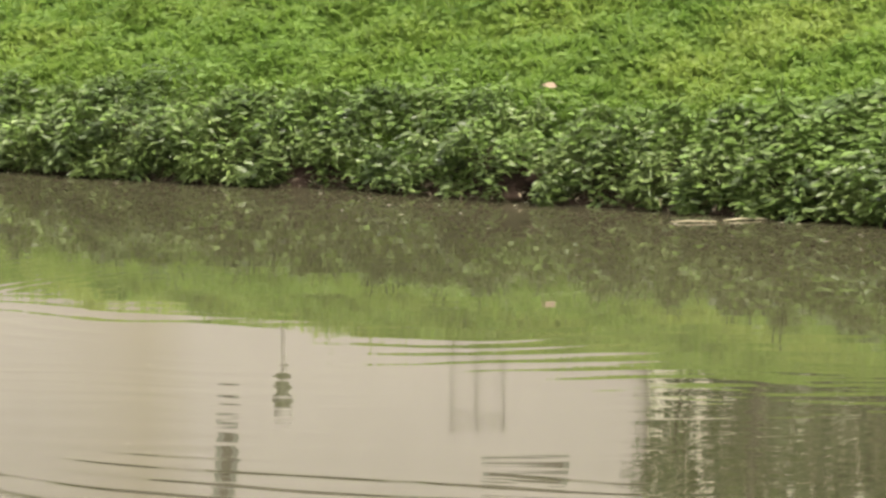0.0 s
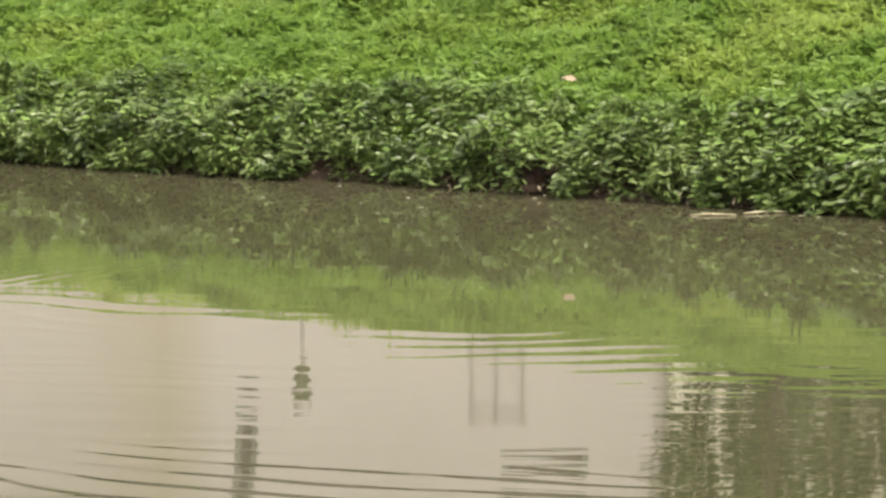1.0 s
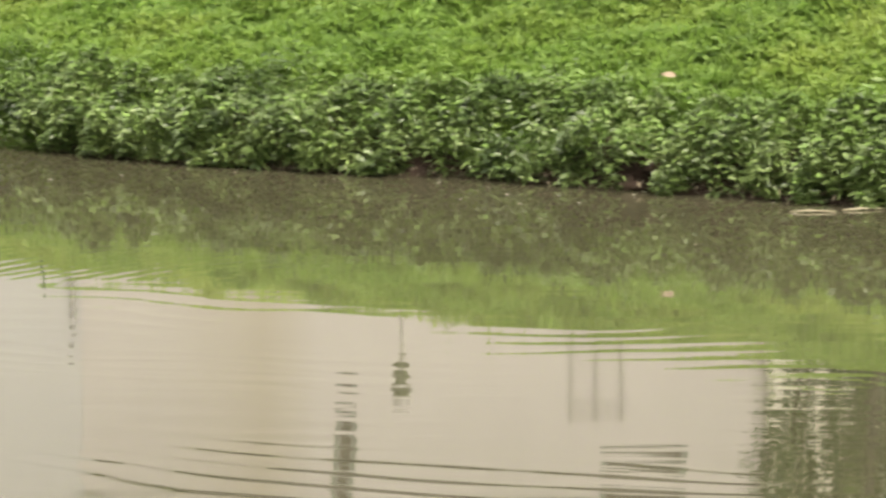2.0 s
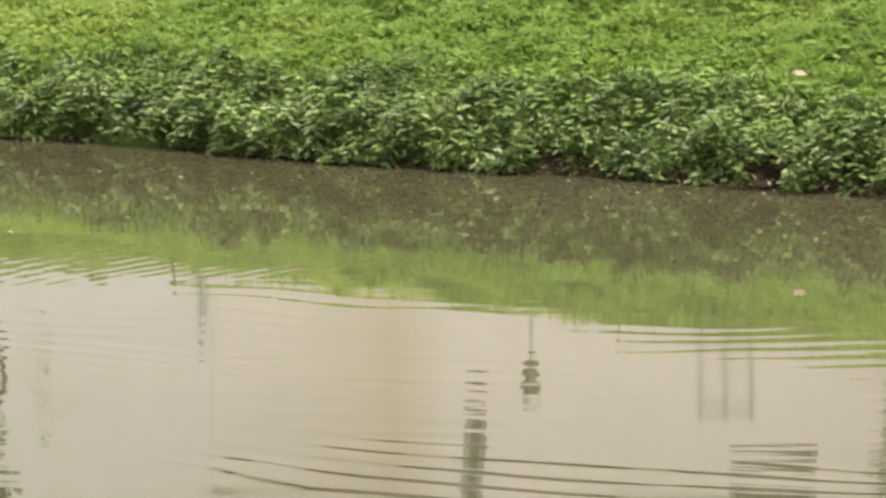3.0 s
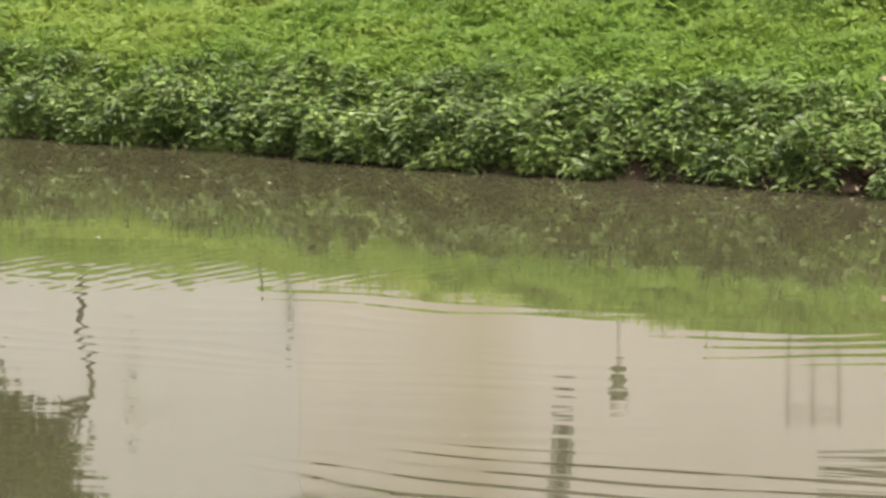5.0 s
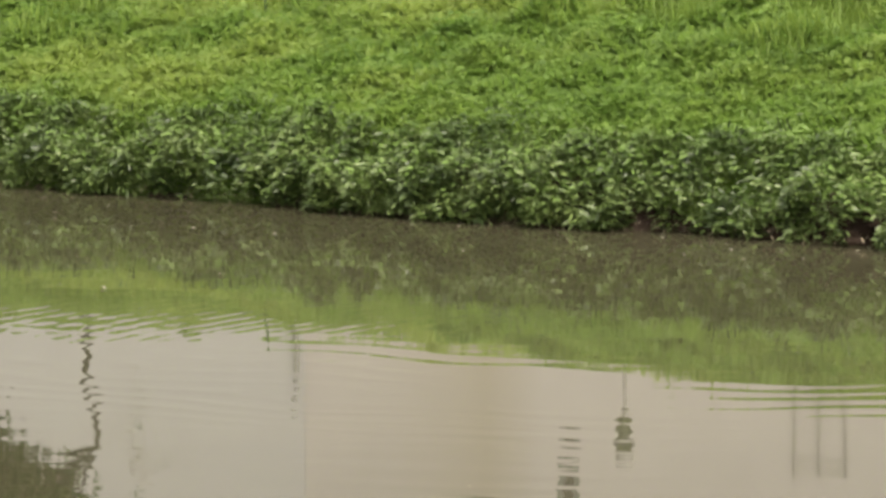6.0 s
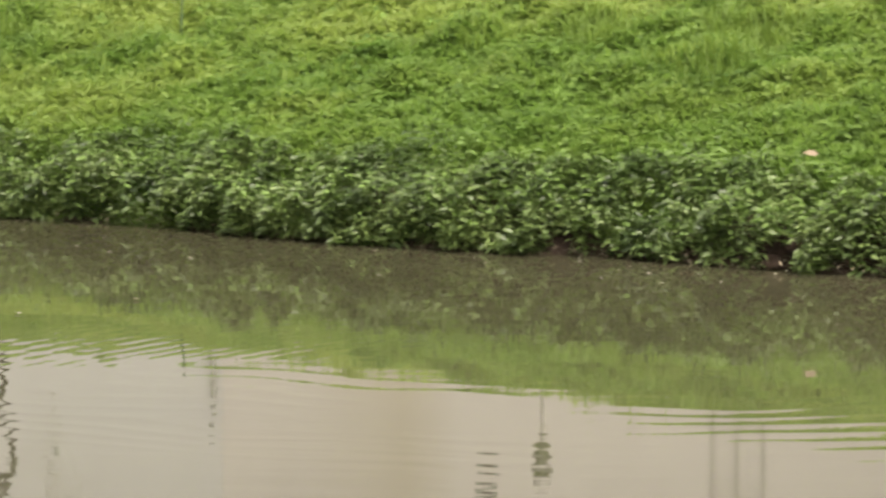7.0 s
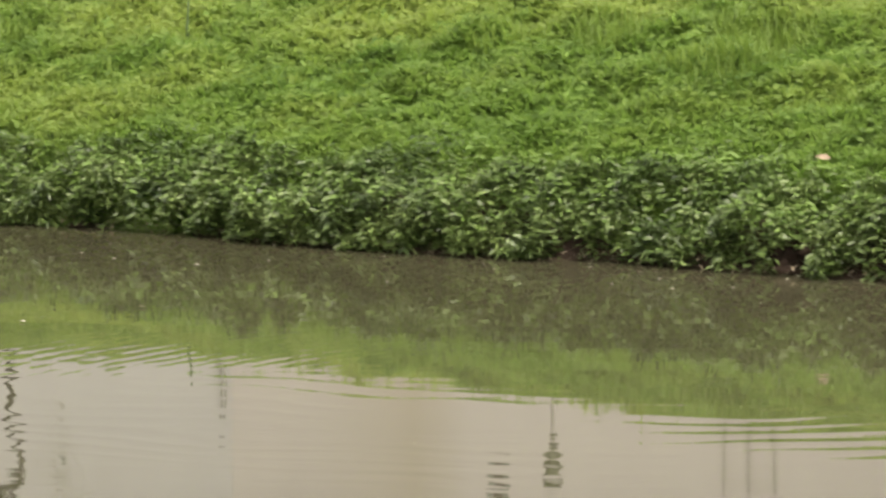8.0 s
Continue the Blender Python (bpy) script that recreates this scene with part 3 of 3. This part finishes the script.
# thin green stalk on the slope
su0, sv0 = to_bank(-2.12, 22.86)
root = Vector(place(su0, sv0, ground_z(su0, sv0)))
stalk = tagged(new("weed_stalk"), "thin upright green weed stalk on the slope", "weed")
stalk.location = root
part("stem", tube(bmesh.new(), [(0, 0, -0.02), (-0.002, 0, 0.08), (0.002, 0.0, 0.14), (0.004, 0, 0.195)], [0.008, 0.007, 0.005, 0.003], 6), STEM, stalk)

# a curled fallen leaf in the grass
lu, lv_ = to_bank(0.41, 20.0)
fallen = new("fallen_leaf", mesh_of("fallen_leaf", *leaves(np.zeros((1, 3)), np.array([[-1, 0.25, 0.2]]), np.array([[0.2, -0.8, 0.7]]), np.array([0.06]), np.array([0.028])), DEAD))
fallen.location = place(lu, lv_, ground_z(lu, lv_) + 0.098).tolist()
tagged(fallen, "curled pale orange dead leaf lying in the grass", "leaf")

# a clod of soil that overhangs a washed-out hollow, and a slumped one beside it
for cu, cv, cz, sx, sy, sz in [(0.41, 0.05, 0.092, 0.080, 0.075, 0.028), (0.28, 0.01, 0.022, 0.060, 0.05, 0.036)]:
    bm = bmesh.new()
    bmesh.ops.create_icosphere(bm, subdivisions=3, radius=1.0)
    for vert in bm.verts:
        vert.co *= 1 + 0.5 * noise.noise(vert.co * 1.7 + Vector((cu * 9, 0, 0))) + 0.3 * noise.noise(vert.co * 4.5)
        vert.co = Vector((vert.co.x * sx, vert.co.y * sy, vert.co.z * sz))
    for face in bm.faces:
        face.smooth = True
    me = bpy.data.meshes.new("soil_clod")
    bm.to_mesh(me)
    bm.free()
    me.materials.append(SOIL)
    clod = tagged(new("soil_clod", me), "crumbling clod of wet brown soil at the waterline", "soil clod", "clods at the waterline")
    clod.location = place(cu, cv + float(waterline(cu)), cz).tolist()
    clod.rotation_euler = (0, 0, -TURN)

# bleached twig afloat at the waterline, and a short second one
for (x0, y0, x1, y1, r) in [(0.78, 19.12, 0.94, 19.13, 0.003), (0.965, 19.17, 1.12, 19.22, 0.004)]:
    bm = tube(bmesh.new(), [(x0, y0, 0.004), (x0 * 0.6 + x1 * 0.4, y0 * 0.6 + y1 * 0.4 + 0.006, 0.007), (x1, y1, 0.004)], [r * 0.6, r, r * 0.7], 6)
    me = bpy.data.meshes.new("twig")
    bm.to_mesh(me)
    bm.free()
    me.materials.append(PALE)
    tagged(new("twig", me), "thin bleached twig floating along the waterline", "twig", "twigs at the waterline")

# scraps of leaf afloat near the bank
scraps = [(0.16, 18.9), (-0.19, 18.99), (-1.12, 19.55), (1.08, 18.16), (0.43, 18.16), (-0.77, 19.46), (0.34, 18.95), (-2.26, 18.39), (-0.98, 15.26), (-0.82, 15.6),
          (-0.8, 14.16), (-0.2, 14.06), (-0.93, 14.3), (0.75, 14.84), (-1.91, 18.79)]
for _ in range(52):
    x = rng.uniform(-3.0, 1.5)
    scraps.append((x, 19.98 - 0.569 * x - 0.12 - 1.1 * rng.uniform(0, 1) ** 1.5))
for i, (x, y) in enumerate(scraps):
    size = rng.uniform(0.009, 0.030) if y > 17 else rng.uniform(0.006, 0.012)
    a = rng.uniform(0, 2 * np.pi)
    ob = new("floating_scrap", mesh_of("floating_scrap", *leaves(np.zeros((1, 3)), np.array([[math.cos(a), math.sin(a), 0.05]]), np.array([[0.0, 0.0, 1.0]]), np.array([size]), np.array([size * 0.6])), FLOAT))
    ob.location = (x, y, 0.005)
    tagged(ob, "small pale scrap of leaf floating on the water", "leaf scrap", "scraps on the water")


# ---- beyond the bank: what the pond mirrors ----
def window(parent, x0, z0, x1, z1, y, bars):
    """A glazed opening with frame, sill and panes, its face at y."""
    bm = bmesh.new()
    w, rim = 0.05, 0.03
    box(bm, x0, y - rim, z0, x0 + w, y + 0.06, z1)
    box(bm, x1 - w, y - rim, z0, x1, y + 0.06, z1)
    box(bm, x0 + w, y - rim, z0, x1 - w, y + 0.06, z0 + w)
    box(bm, x0 + w, y - rim, z1 - w, x1 - w, y + 0.06, z1)
    for i in range(1, bars + 1):
        z = z0 + (z1 - z0) * i / (bars + 1)
        box(bm, x0 + w, y - rim * 0.7, z - w * 0.4, x1 - w, y + 0.05, z + w * 0.4)
    win = part("window", bm, METAL, parent)
    part("pane", box(bmesh.new(), x0 + w * 0.5, y + 0.02, z0 + w * 0.5, x1 - w * 0.5, y + 0.03, z1 - w * 0.5), WINDOW, win, "dark glass pane")


def wall_with(bm, x0, x1, y0, y1, z0, z1, holes):
    """A wall along x with openings (x0, z0, x1, z1), built of blocks round them."""
    xs = sorted({x0, x1, *[h[0] for h in holes], *[h[2] for h in holes]})
    for a, b in zip(xs, xs[1:]):
        cuts = sorted((h[1], h[3]) for h in holes if h[0] <= a and h[2] >= b)
        z = z0
        for lo, hi in cuts:
            if lo > z:
                box(bm, a, y0, z, b, y1, lo)
            z = hi
        if z < z1:
            box(bm, a, y0, z, b, y1, z1)
    return bm


def house(name, x0, x1, y, deep, tall, wall_mat, holes, label, eave):
    base = thing(name, (0, 0, 0), label, "building")
    z0 = 1.0
    part("wall", wall_with(bmesh.new(), x0, x1, y, y + 0.25, z0, tall, holes), wall_mat, base)
    part("wall", box(bmesh.new(), x0, y + 0.25, z0, x0 + 0.25, y + deep, tall), wall_mat, base)
    part("wall", box(bmesh.new(), x1 - 0.25, y + 0.25, z0, x1, y + deep, tall), wall_mat, base)
    part("wall", box(bmesh.new(), x0 + 0.25, y + deep - 0.25, z0, x1 - 0.25, y + deep, tall), wall_mat, base)
    bm = bmesh.new()
    o = eave
    v = [bm.verts.new(p) for p in [(x0, y - o, tall + 0.003), (x1, y - o, tall + 0.003), (x1, y + deep, tall + 0.003), (x0, y + deep, tall + 0.003),
                                   (x0, y - o, tall + 0.22), (x1, y - o, tall + 0.22), (x1, y + deep, tall + 0.22), (x0, y + deep, tall + 0.22),
                                   (x0, y + deep / 2, tall + 3.0), (x1, y + deep / 2, tall + 3.0)]]
    for f in [(0, 3, 2, 1), (0, 1, 5, 4), (2, 3, 7, 6), (4, 5, 9, 8), (6, 7, 8, 9), (0, 4, 8, 7, 3), (1, 2, 6, 9, 5)]:
        bm.faces.new([v[i] for i in f])
    part("roof", bm, ROOF, base, "dark pitched roof with a deep eave")
    for h in holes:
        window(base, *h, y + 0.08, 3 if h[3] - h[1] > 1.0 else 1)
    return base


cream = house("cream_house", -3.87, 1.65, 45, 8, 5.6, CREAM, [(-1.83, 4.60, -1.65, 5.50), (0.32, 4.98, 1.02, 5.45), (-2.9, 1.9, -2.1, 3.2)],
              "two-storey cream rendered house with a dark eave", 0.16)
for bar_x in (0.09, 0.29, 0.50):
    part("trellis_bar", box(bmesh.new(), bar_x - 0.004, 44.972, 4.06, bar_x + 0.004, 44.996, 4.70), RAIL, cream, "thin faded wall trellis bar")
for bar_z in (4.16, 4.64):
    part("trellis_bar", box(bmesh.new(), 0.09, 44.960, bar_z - 0.005, 0.50, 44.970, bar_z + 0.005), RAIL, cream, "thin faded wall trellis bar")
part("downpipe", tube(bmesh.new(), [(-3.93, 44.94, 1.0), (-3.93, 44.94, 3.98)], [0.022, 0.022], 8), METAL, cream, "grey downpipe")
house("grey_white_house", -12.0, -3.8704, 44.985, 8, 7.6, GREYWHITE, [(-7.2, 1.9, -6.2, 3.2), (-9.2, 1.9, -8.2, 3.2)], "pale grey rendered house beside the cream one", 0.3)
house("weathered_house", 1.653, 10.0, 44.9, 8, 8.0, SHADEWALL, [(2.3, 4.2, 2.8, 5.0), (3.4, 4.2, 3.9, 5.0)], "weathered grey building partly hidden by trees", 0.3)

# a garden lamp on a slim post
lamp_u, lamp_v = to_bank(-0.77, 27.0)
lamp = thing("garden_lamp", (-0.77, 27.0, float(ground_z(lamp_u, lamp_v)) - 0.02), "small grey garden lamp on a slim post", "lamp post")
part("post", tube(bmesh.new(), [(0, 0, 0), (0, 0, 0.63)], [0.014, 0.010], 8), LAMP, lamp)
part("lantern", tube(bmesh.new(), [(0, 0, 0.63), (0, 0, 0.655), (0, 0, 0.80), (0, 0, 0.81), (0, 0, 0.835), (0, 0, 0.90)], [0.012, 0.024, 0.040, 0.056, 0.052, 0.040], 8), LAMP, lamp, "dull grey lantern head")


def tree(x, y, trunk, crown_at, crown_size, count, label, seed, girth=0.1, leaf=0.11, limb=0.75, clumps=80, spread=0.17, power=2.0, bark=None):
    r = np.random.default_rng(seed)
    u, v = to_bank(x, y)
    foot = Vector((x, y, float(ground_z(u, v)) - 0.05))
    base = thing("tree", foot, label, "tree", "trees behind the bank")
    top = Vector(crown_at) - foot
    fork = Vector(trunk) - foot
    bm = tube(bmesh.new(), [(0, 0, 0), fork * 0.35 + Vector((0.05, 0, 0)), fork * 0.7 + Vector((-0.05, 0, 0)), fork], [girth, girth * 0.8, girth * 0.7, girth * 0.55], 9)
    for _ in range(9):
        d = Vector((r.normal(0, 1), r.normal(0, 1), r.normal(0.2, 0.7))).normalized()
        end = top + Vector((d.x * crown_size[0], d.y * crown_size[1], d.z * crown_size[2])) * limb
        half = fork.lerp(end, 0.5) + Vector((r.normal(0, 0.12), r.normal(0, 0.12), 0.15))
        tube(bm, [fork * 0.97, half, end], [girth * 0.5, girth * 0.3, 0.01], 6)
    part("trunk", bm, bark or BARK, base, "slender trunk with limbs")
    cd = r.normal(0, 1, (clumps, 3))
    cd /= (np.abs(cd) ** power).sum(1, keepdims=True) ** (1 / power)
    cc = np.array(top) + cd * np.array(crown_size) * (r.uniform(0.2, 1, (clumps, 1)) ** 0.45) * 0.85
    pick = r.integers(0, clumps, count)
    at = cc[pick] + r.normal(0, spread, (count, 3)) * np.array(crown_size)
    axis = r.normal(0, 1, (count, 3)) + np.array([0, 0, -0.3])
    up = r.normal(0, 0.6, (count, 3)) + np.array([0, 0, 1.0])
    size = leaf * r.uniform(0.65, 1.35, count)
    ob = new("crown", mesh_of("crown", *leaves(at, axis, up, size, size * 0.5), CROWN))
    ob.parent = base


tree(-4.05, 32.0, (-3.94, 32.0, 2.55), (-5.10, 32.0, 3.45), (1.22, 1.0, 0.98), 60000, "slender leaning tree with a dense dark crown", 51, 0.025, 0.09, 0.4, 260, 0.085, 3.0)
tree(-3.73, 32.0, (-3.73, 32.0, 2.2), (-3.73, 32.0, 2.6), (0.05, 0.05, 0.34), 14, "thin pale sapling with a few small leaves", 57, 0.003, 0.045, 0.6, 6, bark=RAIL)
tree(1.69, 30.0, (1.70, 30.0, 3.3), (1.95, 30.2, 3.2), (0.9, 0.9, 1.1), 1350, "tree with a straight trunk and a thin crown", 52, 0.045)
tree(1.30, 30.6, (1.33, 30.6, 3.1), (1.46, 30.8, 3.0), (0.42, 0.8, 1.2), 1150, "young tree with a straight trunk and a thin crown", 53, 0.014)
tree(2.55, 31.0, (2.45, 31.0, 2.0), (2.5, 31.0, 2.9), (0.65, 0.9, 1.0), 900, "low branching tree with a ragged crown", 54, 0.05)
tree(2.15, 34.0, (2.1, 34.0, 2.2), (2.15, 34.0, 3.2), (0.55, 0.9, 1.1), 800, "low branching tree with a ragged crown", 55, 0.05)
